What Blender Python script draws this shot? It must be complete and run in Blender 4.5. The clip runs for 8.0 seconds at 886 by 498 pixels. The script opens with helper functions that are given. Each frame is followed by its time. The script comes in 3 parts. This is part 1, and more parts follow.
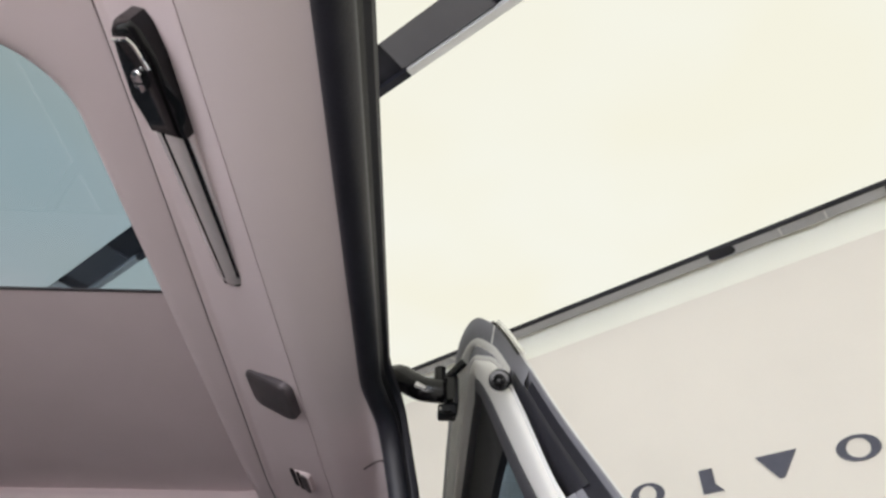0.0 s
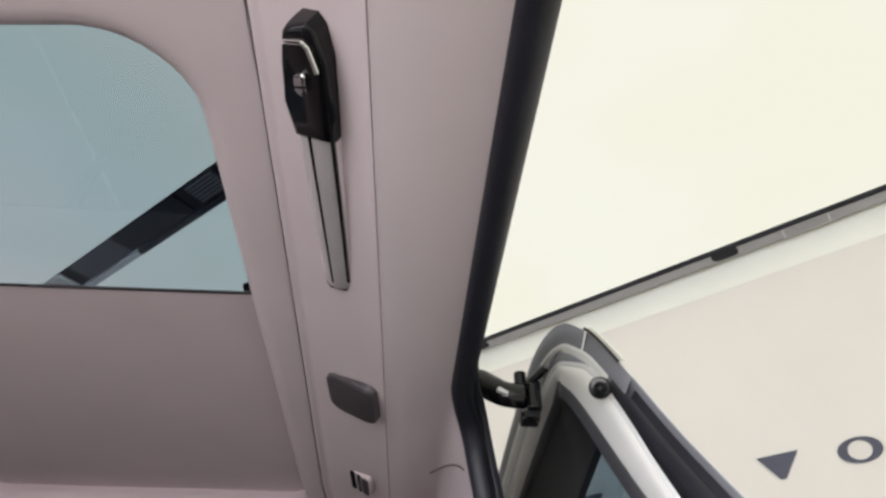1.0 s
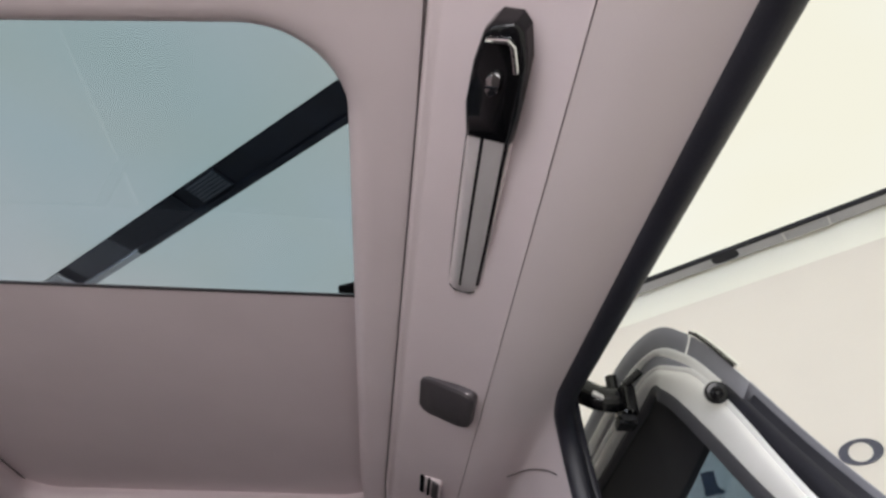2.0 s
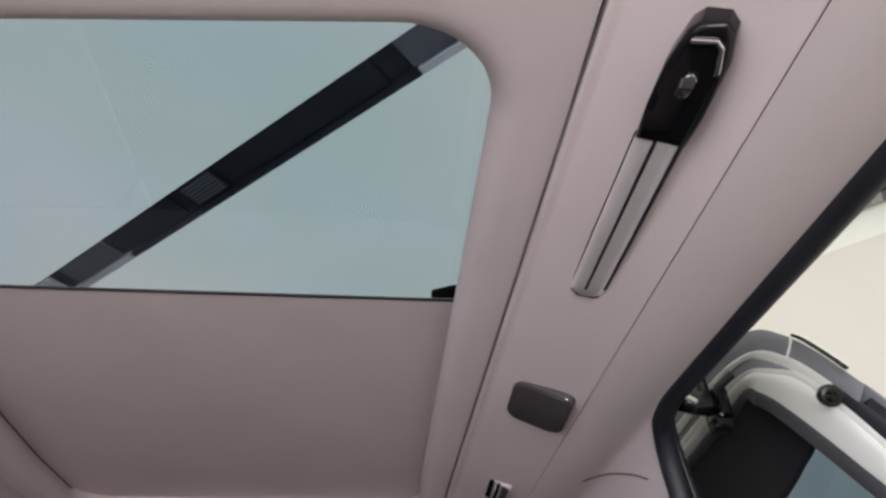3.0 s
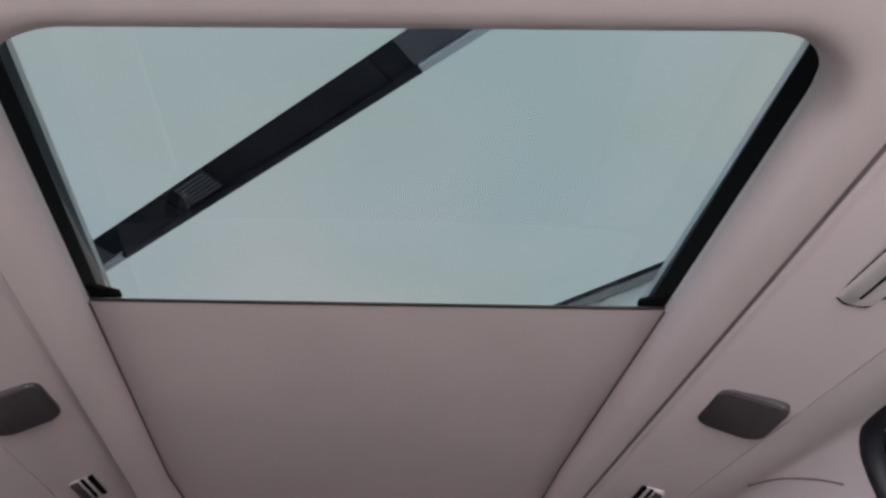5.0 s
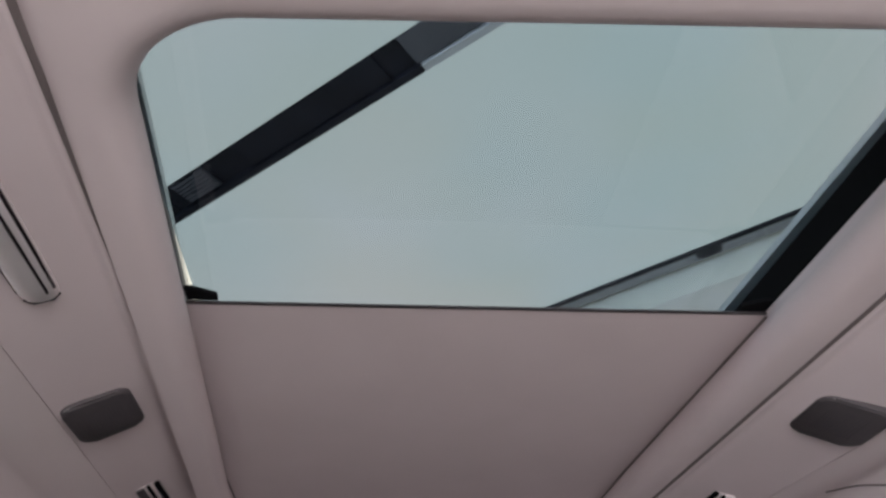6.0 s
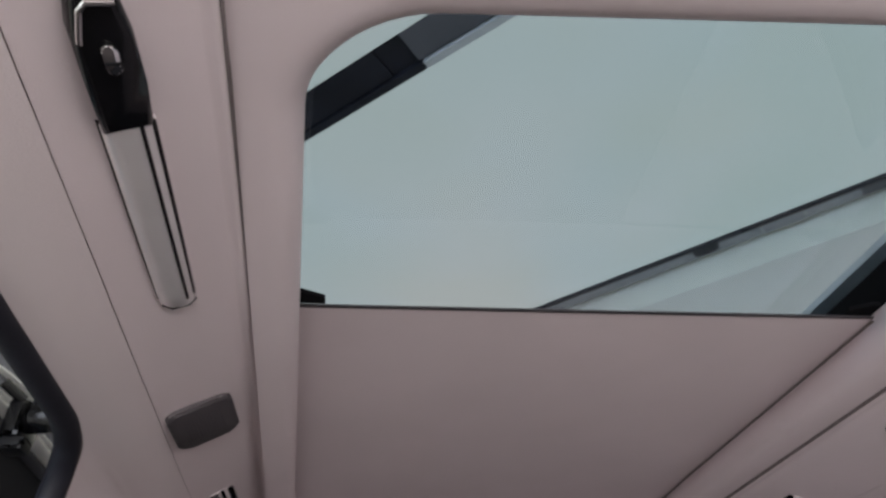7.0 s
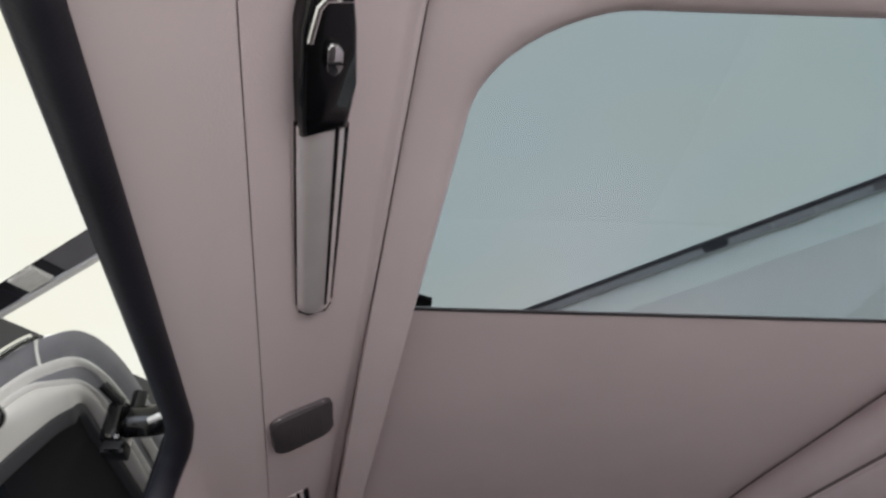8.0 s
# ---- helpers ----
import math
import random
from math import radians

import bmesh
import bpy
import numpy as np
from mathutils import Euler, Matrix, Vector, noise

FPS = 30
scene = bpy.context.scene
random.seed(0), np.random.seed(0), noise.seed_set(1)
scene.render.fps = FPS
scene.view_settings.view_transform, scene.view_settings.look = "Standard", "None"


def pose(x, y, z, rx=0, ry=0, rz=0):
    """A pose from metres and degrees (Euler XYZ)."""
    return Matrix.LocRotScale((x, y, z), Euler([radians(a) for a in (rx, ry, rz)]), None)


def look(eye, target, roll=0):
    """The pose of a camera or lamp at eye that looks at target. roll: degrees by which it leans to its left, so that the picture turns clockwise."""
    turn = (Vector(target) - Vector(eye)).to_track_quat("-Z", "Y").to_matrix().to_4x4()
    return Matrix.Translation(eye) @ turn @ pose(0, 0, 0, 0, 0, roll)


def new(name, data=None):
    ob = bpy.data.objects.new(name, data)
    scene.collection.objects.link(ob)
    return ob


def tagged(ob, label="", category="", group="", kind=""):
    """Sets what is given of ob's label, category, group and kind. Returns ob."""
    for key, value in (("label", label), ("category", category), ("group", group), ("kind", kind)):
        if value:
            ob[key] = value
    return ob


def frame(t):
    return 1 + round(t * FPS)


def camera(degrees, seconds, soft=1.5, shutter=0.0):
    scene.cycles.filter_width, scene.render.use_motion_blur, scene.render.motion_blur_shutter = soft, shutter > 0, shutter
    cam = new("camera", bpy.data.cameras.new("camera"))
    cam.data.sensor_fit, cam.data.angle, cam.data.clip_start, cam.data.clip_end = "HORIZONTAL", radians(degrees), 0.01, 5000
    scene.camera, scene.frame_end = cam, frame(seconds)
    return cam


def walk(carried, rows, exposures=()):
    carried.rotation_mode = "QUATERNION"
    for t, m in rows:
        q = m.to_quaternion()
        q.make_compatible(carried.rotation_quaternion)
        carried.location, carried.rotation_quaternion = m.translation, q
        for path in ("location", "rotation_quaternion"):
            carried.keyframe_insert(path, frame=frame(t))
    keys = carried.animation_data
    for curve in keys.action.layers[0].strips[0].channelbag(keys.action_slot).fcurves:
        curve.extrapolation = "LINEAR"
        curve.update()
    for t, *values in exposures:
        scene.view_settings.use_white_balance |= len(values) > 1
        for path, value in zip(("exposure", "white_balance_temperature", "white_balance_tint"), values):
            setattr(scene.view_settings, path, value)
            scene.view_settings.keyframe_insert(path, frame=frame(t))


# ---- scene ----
cam = camera(68.0, 8.0, soft=2.7)
PATH = [
    (0.0, (0.7874, -0.0040, 1.0946), (0.8040, 0.7670, 1.7312), 0.58),
    (0.5, (0.7181, -0.0017, 1.1018), (0.7375, 0.7708, 1.7366), 0.85),
    (1.0, (0.6468, 0.0020, 1.1081), (0.6693, 0.7757, 1.7412), 1.03),
    (1.5, (0.5642, 0.0081, 1.1109), (0.5905, 0.7812, 1.7446), 1.09),
    (3.0, (0.3233, 0.0334, 1.1262), (0.3748, 0.8040, 1.7614), -0.42),
    (3.5, (0.2341, 0.0413, 1.1350), (0.2930, 0.8122, 1.7692), -1.09),
    (4.0, (0.1556, 0.0479, 1.1405), (0.2246, 0.8181, 1.7746), -1.61),
    (4.5, (0.0680, 0.0543, 1.1513), (0.1454, 0.8253, 1.7833), -2.13),
    (5.8, (-0.1458, 0.0836, 1.1778), (-0.0484, 0.8543, 1.8075), -3.06),
    (6.0, (-0.1760, 0.0915, 1.1845), (-0.0759, 0.8620, 1.8140), -3.02),
    (6.5, (-0.2639, 0.1079, 1.1975), (-0.1564, 0.8766, 1.8280), -3.04),
    (7.0, (-0.3385, 0.1200, 1.2102), (-0.2225, 0.8916, 1.8356), -3.54),
    (7.5, (-0.4141, 0.1330, 1.2224), (-0.2979, 0.9062, 1.8458), -3.42),
    (8.0, (-0.4751, 0.1465, 1.2403), (-0.3608, 0.9249, 1.8576), -3.04),
]
walk(cam, [(t, look(e, g, r)) for t, e, g, r in PATH])

# ---- light: luminous hall ceiling and an added, unseen glowing wall in front ----
world = bpy.data.worlds.new("hall_air")
scene.world = world
world.use_nodes = True
world.node_tree.nodes["Background"].inputs[0].default_value = (0.93, 0.95, 1.0, 1)
world.node_tree.nodes["Background"].inputs[1].default_value = 0.25

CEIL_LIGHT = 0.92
FILL_WALL_LIGHT = 4.6


# unseen area lamp, added at the windscreen opening to brighten the cabin
lamp = bpy.data.lights.new("windscreen_fill", "AREA")
lamp.shape, lamp.size, lamp.size_y = "RECTANGLE", 1.45, 0.75
lamp.energy, lamp.color = 21.0, (1.0, 0.95, 0.97)
new("windscreen_fill", lamp).matrix_world = look((0.0, -0.90, 1.16), (0.0, 0.8, 1.48))


# ---- materials ----
def material(name, color, rough=0.6, metal=0.0, vary=0.06, scale=8.0, bump=0.0, bump_scale=300.0, coat=0.0, second=None, spec=0.5):
    m = bpy.data.materials.new(name)
    m.use_nodes = True
    nt = m.node_tree
    b = nt.nodes["Principled BSDF"]
    b.inputs["Roughness"].default_value = rough
    b.inputs["Metallic"].default_value = metal
    b.inputs["Coat Weight"].default_value = coat
    b.inputs["Coat Roughness"].default_value = 0.06
    b.inputs["Specular IOR Level"].default_value = spec
    co = nt.nodes.new("ShaderNodeTexCoord")
    n1 = nt.nodes.new("ShaderNodeTexNoise")
    n1.inputs["Scale"].default_value = scale
    n1.inputs["Detail"].default_value = 5
    nt.links.new(co.outputs["Object"], n1.inputs["Vector"])
    ramp = nt.nodes.new("ShaderNodeValToRGB")
    two = second or tuple(c * (1 - vary) for c in color)
    one = color if second else tuple(min(1, c * (1 + vary)) for c in color)
    ramp.color_ramp.elements[0].position, ramp.color_ramp.elements[1].position = 0.3, 0.7
    ramp.color_ramp.elements[0].color = (*two, 1)
    ramp.color_ramp.elements[1].color = (*one, 1)
    nt.links.new(n1.outputs["Fac"], ramp.inputs["Fac"])
    nt.links.new(ramp.outputs["Color"], b.inputs["Base Color"])
    if bump:
        n2 = nt.nodes.new("ShaderNodeTexNoise")
        n2.inputs["Scale"].default_value = bump_scale
        n2.inputs["Detail"].default_value = 3
        nt.links.new(co.outputs["Object"], n2.inputs["Vector"])
        bp = nt.nodes.new("ShaderNodeBump")
        bp.inputs["Strength"].default_value = bump
        bp.inputs["Distance"].default_value = 0.002
        nt.links.new(n2.outputs["Fac"], bp.inputs["Height"])
        nt.links.new(bp.outputs["Normal"], b.inputs["Normal"])
        r2 = nt.nodes.new("ShaderNodeMapRange")
        r2.inputs["To Min"].default_value = max(0.02, rough - 0.06)
        r2.inputs["To Max"].default_value = min(1, rough + 0.06)
        nt.links.new(n1.outputs["Fac"], r2.inputs["Value"])
        nt.links.new(r2.outputs["Result"], b.inputs["Roughness"])
    return m


def glowing(name, color, strength, vary=0.03, scale=0.25):
    m = bpy.data.materials.new(name)
    m.use_nodes = True
    nt = m.node_tree
    nt.nodes.remove(nt.nodes["Principled BSDF"])
    e = nt.nodes.new("ShaderNodeEmission")
    co = nt.nodes.new("ShaderNodeTexCoord")
    n = nt.nodes.new("ShaderNodeTexNoise")
    n.inputs["Scale"].default_value = scale
    nt.links.new(co.outputs["Object"], n.inputs["Vector"])
    ramp = nt.nodes.new("ShaderNodeValToRGB")
    ramp.color_ramp.elements[0].position, ramp.color_ramp.elements[1].position = 0.35, 0.65
    ramp.color_ramp.elements[0].color = (color[0] * (1 - vary * 0.3), color[1] * (1 - vary), color[2] * (1 - 3 * vary), 1)
    ramp.color_ramp.elements[1].color = (*color, 1)
    nt.links.new(n.outputs["Fac"], ramp.inputs["Fac"])
    nt.links.new(ramp.outputs["Color"], e.inputs["Color"])
    e.inputs["Strength"].default_value = strength
    nt.links.new(e.outputs[0], nt.nodes["Material Output"].inputs["Surface"])
    return m


def tinted_glass(name, tint, gloss_rough=0.0):
    m = bpy.data.materials.new(name)
    m.use_nodes = True
    nt = m.node_tree
    nt.nodes.remove(nt.nodes["Principled BSDF"])
    t = nt.nodes.new("ShaderNodeBsdfTransparent")
    co = nt.nodes.new("ShaderNodeTexCoord")
    n = nt.nodes.new("ShaderNodeTexNoise")
    n.inputs["Scale"].default_value = 1.6
    nt.links.new(co.outputs["Object"], n.inputs["Vector"])
    ramp = nt.nodes.new("ShaderNodeValToRGB")
    ramp.color_ramp.elements[0].position, ramp.color_ramp.elements[1].position = 0.35, 0.7
    ramp.color_ramp.elements[0].color = (tint[0] * 0.86, tint[1] * 0.95, tint[2] * 0.96, 1)
    ramp.color_ramp.elements[1].color = (*tint, 1)
    nt.links.new(n.outputs["Fac"], ramp.inputs["Fac"])
    nt.links.new(ramp.outputs["Color"], t.inputs["Color"])
    g = nt.nodes.new("ShaderNodeBsdfGlossy")
    g.inputs["Roughness"].default_value = gloss_rough
    lw = nt.nodes.new("ShaderNodeLayerWeight")
    lw.inputs["Blend"].default_value = 0.5
    pw = nt.nodes.new("ShaderNodeMath")
    pw.operation = "POWER"
    pw.inputs[1].default_value = 4.0
    nt.links.new(lw.outputs["Facing"], pw.inputs[0])
    f = nt.nodes.new("ShaderNodeMapRange")
    f.inputs["To Min"].default_value = 0.03
    f.inputs["To Max"].default_value = 0.5
    nt.links.new(pw.outputs[0], f.inputs["Value"])
    mix = nt.nodes.new("ShaderNodeMixShader")
    nt.links.new(f.outputs[0], mix.inputs[0])
    nt.links.new(t.outputs[0], mix.inputs[1])
    nt.links.new(g.outputs[0], mix.inputs[2])
    nt.links.new(mix.outputs[0], nt.nodes["Material Output"].inputs["Surface"])
    return m


CLOTH = material("headliner_cloth", (0.61, 0.525, 0.54), 0.92, vary=0.03, scale=5, bump=0.25, bump_scale=900, spec=0.2)
TRIM = material("trim_plastic", (0.62, 0.54, 0.55), 0.75, vary=0.025, scale=4, bump=0.2, bump_scale=700, spec=0.3)
SHADE = material("shade_cloth", (0.61, 0.525, 0.54), 0.95, vary=0.025, scale=6, bump=0.3, bump_scale=1200, spec=0.15)
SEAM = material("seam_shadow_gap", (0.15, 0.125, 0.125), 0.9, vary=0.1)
RUBBER = material("black_rubber", (0.012, 0.012, 0.018), 0.5, vary=0.2, scale=20, bump=0.2, bump_scale=400)
GREY_RUBBER = material("grey_rubber", (0.20, 0.20, 0.225), 0.6, vary=0.08, scale=20, bump=0.15, bump_scale=300)
BLACK_GLOSS = material("gloss_black_plastic", (0.004, 0.004, 0.005), 0.16, vary=0.2, coat=0.15, spec=0.3, bump=0.02, bump_scale=60)
BLACK_MATT = material("matt_black_plastic", (0.008, 0.008, 0.010), 0.5, vary=0.2, bump=0.2, bump_scale=500, spec=0.25)
FRIT = material("black_frame", (0.004, 0.004, 0.005), 0.85, vary=0.2, spec=0.1)
CHROME = material("satin_chrome", (0.95, 0.89, 0.90), 0.24, metal=0.58, vary=0.03, scale=30)
BRIGHT = material("bright_chrome", (0.85, 0.85, 0.85), 0.08, metal=1.0, vary=0.02)
GRILLE = material("speaker_metal", (0.11, 0.098, 0.105), 0.5, metal=0.6, vary=0.06, scale=40, bump=0.3, bump_scale=900)
SILVER = material("silver_paint", (0.69, 0.685, 0.66), 0.36, metal=0.12, vary=0.03, scale=10, bump=0.03, bump_scale=200, coat=0.4)
BEAD = material("pale_sealant_bead", (0.88, 0.88, 0.86), 0.5, vary=0.04)
DOOR_TRIM = material("dark_door_trim", (0.010, 0.010, 0.013), 0.7, vary=0.15, scale=8, bump=0.3, bump_scale=600, spec=0.2)
LIP_TRIM = material("grey_trim_lip", (0.045, 0.045, 0.052), 0.6, vary=0.1, bump=0.2, bump_scale=500)
HOLE = material("grille_hole", (0.05, 0.045, 0.05), 0.6, vary=0.1)
CARPET = material("dark_carpet", (0.085, 0.072, 0.072), 0.95, vary=0.1, bump=0.4, bump_scale=500)
ROOF_GLASS = tinted_glass("tinted_roof_glass", (0.650, 0.683, 0.742))
DOOR_GLASS = tinted_glass("door_glass", (0.47, 0.51, 0.57))
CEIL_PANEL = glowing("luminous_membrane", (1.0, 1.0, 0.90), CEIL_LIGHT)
FILL_WALL = glowing("glowing_fill_wall", (0.86, 0.93, 1.08), FILL_WALL_LIGHT)
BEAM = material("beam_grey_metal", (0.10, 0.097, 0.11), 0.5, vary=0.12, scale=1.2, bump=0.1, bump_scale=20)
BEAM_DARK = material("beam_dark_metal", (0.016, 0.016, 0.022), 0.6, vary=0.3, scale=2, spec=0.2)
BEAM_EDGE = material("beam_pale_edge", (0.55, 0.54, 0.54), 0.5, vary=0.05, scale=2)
CORNICE = material("cornice_grey_metal", (0.36, 0.355, 0.375), 0.5, vary=0.08, scale=1.5, bump=0.1, bump_scale=20)
GRATE = material("vent_grate", (0.60, 0.59, 0.58), 0.5, vary=0.06)
WALL = material("beige_wall", (0.72, 0.665, 0.60), 0.75, vary=0.03, scale=0.4, bump=0.1, bump_scale=20)
CREAM = material("cream_band", (0.86, 0.84, 0.74), 0.7, vary=0.02, scale=0.4, bump=0.1, bump_scale=20)
DARK_WALL = material("dark_wall", (0.045, 0.045, 0.05), 0.7, vary=0.2, scale=0.3, bump=0.1, bump_scale=10)
SIGN = material("sign_dark", (0.06, 0.06, 0.085), 0.5, vary=0.1)
FLOOR = material("hall_floor_stone", (0.84, 0.82, 0.79), 0.35, vary=0.06, scale=0.8, bump=0.05, bump_scale=30)


# ---- mesh helpers ----
def mesh_of(name, bm, mat, smooth=True, sharp=35):
    bmesh.ops.remove_doubles(bm, verts=bm.verts, dist=1e-5)
    bmesh.ops.dissolve_degenerate(bm, edges=bm.edges, dist=1e-5)
    bmesh.ops.recalc_face_normals(bm, faces=bm.faces)
    me = bpy.data.meshes.new(name)
    bm.to_mesh(me)
    bm.free()
    me.materials.append(mat)
    if smooth:
        me.polygons.foreach_set("use_smooth", [True] * len(me.polygons))
        me.set_sharp_from_angle(angle=radians(sharp))
    return me


def part(name, bm, mat, parent=None, label="", smooth=True, sharp=35):
    ob = new(name, mesh_of(name, bm, mat, smooth, sharp))
    if parent:
        ob.parent = parent
    if label:
        ob["label"] = label
    return ob


def thing(name, label, category, group="", kind="", at=(0, 0, 0)):
    ob = new(name)
    ob.location = at
    return tagged(ob, label, category, group, kind)


def grid_mesh(rows, bm=None, closed=False):
    """Quads over rows of points, each row as long as the next."""
    bm = bm or bmesh.new()
    vs = [[bm.verts.new(p) for p in r] for r in rows]
    for a, b in zip(vs, vs[1:]):
        n = len(a)
        for i in range(n if closed else n - 1):
            j = (i + 1) % n
            bm.faces.new((a[i], a[j], b[j], b[i]))
    return bm, vs


def slab(rows, depth, bm=None):
    """A sheet with thickness: rows of points and the same moved by depth (a vector)."""
    d = Vector(depth)
    bm = bm or bmesh.new()
    _, a = grid_mesh(rows, bm)
    _, b = grid_mesh([[Vector(p) + d for p in r] for r in rows], bm)
    def rim(v):
        return v[0] + [r[-1] for r in v[1:]] + v[-1][::-1][1:] + [r[0] for r in v[1:-1]][::-1]
    ra, rb = rim(a), rim(b)
    for i in range(len(ra)):
        j = (i + 1) % len(ra)
        bm.faces.new((ra[i], ra[j], rb[j], rb[i]))
    return bm


def box(x0, x1, y0, y1, z0, z1, bevel=0.0, bm=None):
    bm = bm or bmesh.new()
    v = [bm.verts.new((x, y, z)) for z in (z0, z1) for y in (y0, y1) for x in (x0, x1)]
    fs = [bm.faces.new([v[i] for i in q]) for q in ((0, 1, 3, 2), (4, 5, 7, 6), (0, 1, 5, 4), (2, 3, 7, 6), (0, 2, 6, 4), (1, 3, 7, 5))]
    if bevel:
        es = list({e for f in fs for e in f.edges})
        bmesh.ops.bevel(bm, geom=es, offset=bevel, segments=2, affect="EDGES", profile=0.6)
    return bm


def prism(outline, z0, z1, bevel=0.0, segments=2, bm=None):
    """A plate with the given outline (x, y), its edges rounded."""
    bm = bm or bmesh.new()
    a = [bm.verts.new((x, y, z0)) for x, y in outline]
    b = [bm.verts.new((x, y, z1)) for x, y in outline]
    n = len(a)
    f0, f1 = bm.faces.new(a), bm.faces.new(b)
    for i in range(n):
        bm.faces.new((a[i], a[(i + 1) % n], b[(i + 1) % n], b[i]))
    if bevel:
        bmesh.ops.bevel(bm, geom=list(f0.edges), offset=bevel, segments=segments, affect="EDGES", profile=0.5)
    return bm


def tube(path, radius, sides=10, flat=1.0, bm=None, up=(0, 0, 1)):
    """A tube along a path; flat squeezes it along its own up."""
    bm = bm or bmesh.new()
    pts = [Vector(p) for p in path]
    rows = []
    for i, p in enumerate(pts):
        d = (pts[min(i + 1, len(pts) - 1)] - pts[max(i - 1, 0)]).normalized()
        s = d.cross(Vector(up)).normalized()
        u = s.cross(d)
        rows.append([p + s * math.cos(a) * radius + u * math.sin(a) * radius * flat for a in (2 * math.pi * k / sides for k in range(sides))])
    _, vs = grid_mesh(rows, bm, closed=True)
    bm.faces.new(vs[0])
    bm.faces.new(vs[-1])
    return bm


def rounded(w, h, r, n=6):
    """A rounded rectangle about the origin."""
    out = []
    for cx, cy, a0 in ((w / 2 - r, h / 2 - r, 0), (-w / 2 + r, h / 2 - r, 90), (-w / 2 + r, -h / 2 + r, 180), (w / 2 - r, -h / 2 + r, 270)):
        for k in range(n + 1):
            a = radians(a0 + 90 * k / n)
            out.append((cx + r * math.cos(a), cy + r * math.sin(a)))
    return out


def smooth_line(points, n):
    """n + 1 points along a Catmull-Rom curve through the given ones."""
    P = [Vector(p) for p in points]
    P = [2 * P[0] - P[1]] + P + [2 * P[-1] - P[-2]]
    out = []
    m = len(P) - 3
    for k in range(n + 1):
        t = k / n * m
        i = min(int(t), m - 1)
        t -= i
        a, b, c, d = P[i:i + 4]
        out.append(0.5 * (2 * b + (c - a) * t + (2 * a - 5 * b + 4 * c - d) * t * t + (3 * b - a - 3 * c + d) * t ** 3))
    return out


# ---- the hall round the vehicle ----
D = Vector((-0.766, 0.643, 0))
N = Vector((0.643, 0.766, 0))
HALL = Matrix(((D.x, N.x, 0, 0), (D.y, N.y, 0, 0), (0, 0, 1, 0), (0, 0, 0, 1)))
CZ = 9.0           # luminous ceiling
WV = 11.56         # sign wall
U1 = 14.4          # dark wall
U0, V0 = -20.0, -18.0


def hall_part(name, bm, mat, label, category, kind="structure", smooth=False):
    bm.transform(HALL)
    return tagged(part(name, bm, mat, smooth=smooth), label, category, "", kind)


hall_part("ground", box(U0, U1 + 6, V0, WV + 0.3, -0.2, 0.0), FLOOR, "pale polished stone floor of the hall", "floor")
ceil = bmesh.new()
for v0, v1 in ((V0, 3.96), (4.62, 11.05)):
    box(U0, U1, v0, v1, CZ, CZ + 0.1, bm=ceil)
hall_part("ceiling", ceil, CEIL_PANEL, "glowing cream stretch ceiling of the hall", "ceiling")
hall_part("wall_north", box(U0, U1 + 6, WV, WV + 0.3, 0, 8.42), WALL, "plain beige wall below a cream band", "wall")
hall_part("wall_band", box(U0, U1 + 6, WV + 0.04, WV + 0.3, 8.42, CZ + 0.4), CREAM, "cream recessed band at the top of the wall", "wall")
hall_part("wall_west", box(U1 + 0.001, U1 + 0.3, V0, WV, 4.0, CZ + 0.4), DARK_WALL, "dark bulkhead where the glowing ceiling ends", "wall")
hall_part("wall_far", box(U1 + 6, U1 + 6.3, V0, WV, 0, CZ + 0.4), DARK_WALL, "dark wall behind the bulkhead", "wall")
hall_part("wall_east", box(U0 - 0.3, U0, V0, WV, 0, CZ + 0.4), WALL, "plain pale wall of the hall", "wall")
# unseen glowing wall, added to brighten the hall and cabin from the front
hall_part("fill_wall", box(U0, U1 + 6, V0 - 0.3, V0, 0, CZ + 0.4), FILL_WALL, "tall unseen glowing wall, added as fill light", "window")
hall_part("ceiling_void", box(U0, U1 + 6, V0, WV, CZ + 0.4, CZ + 0.5), DARK_WALL, "dark slab above the glowing ceiling", "ceiling")


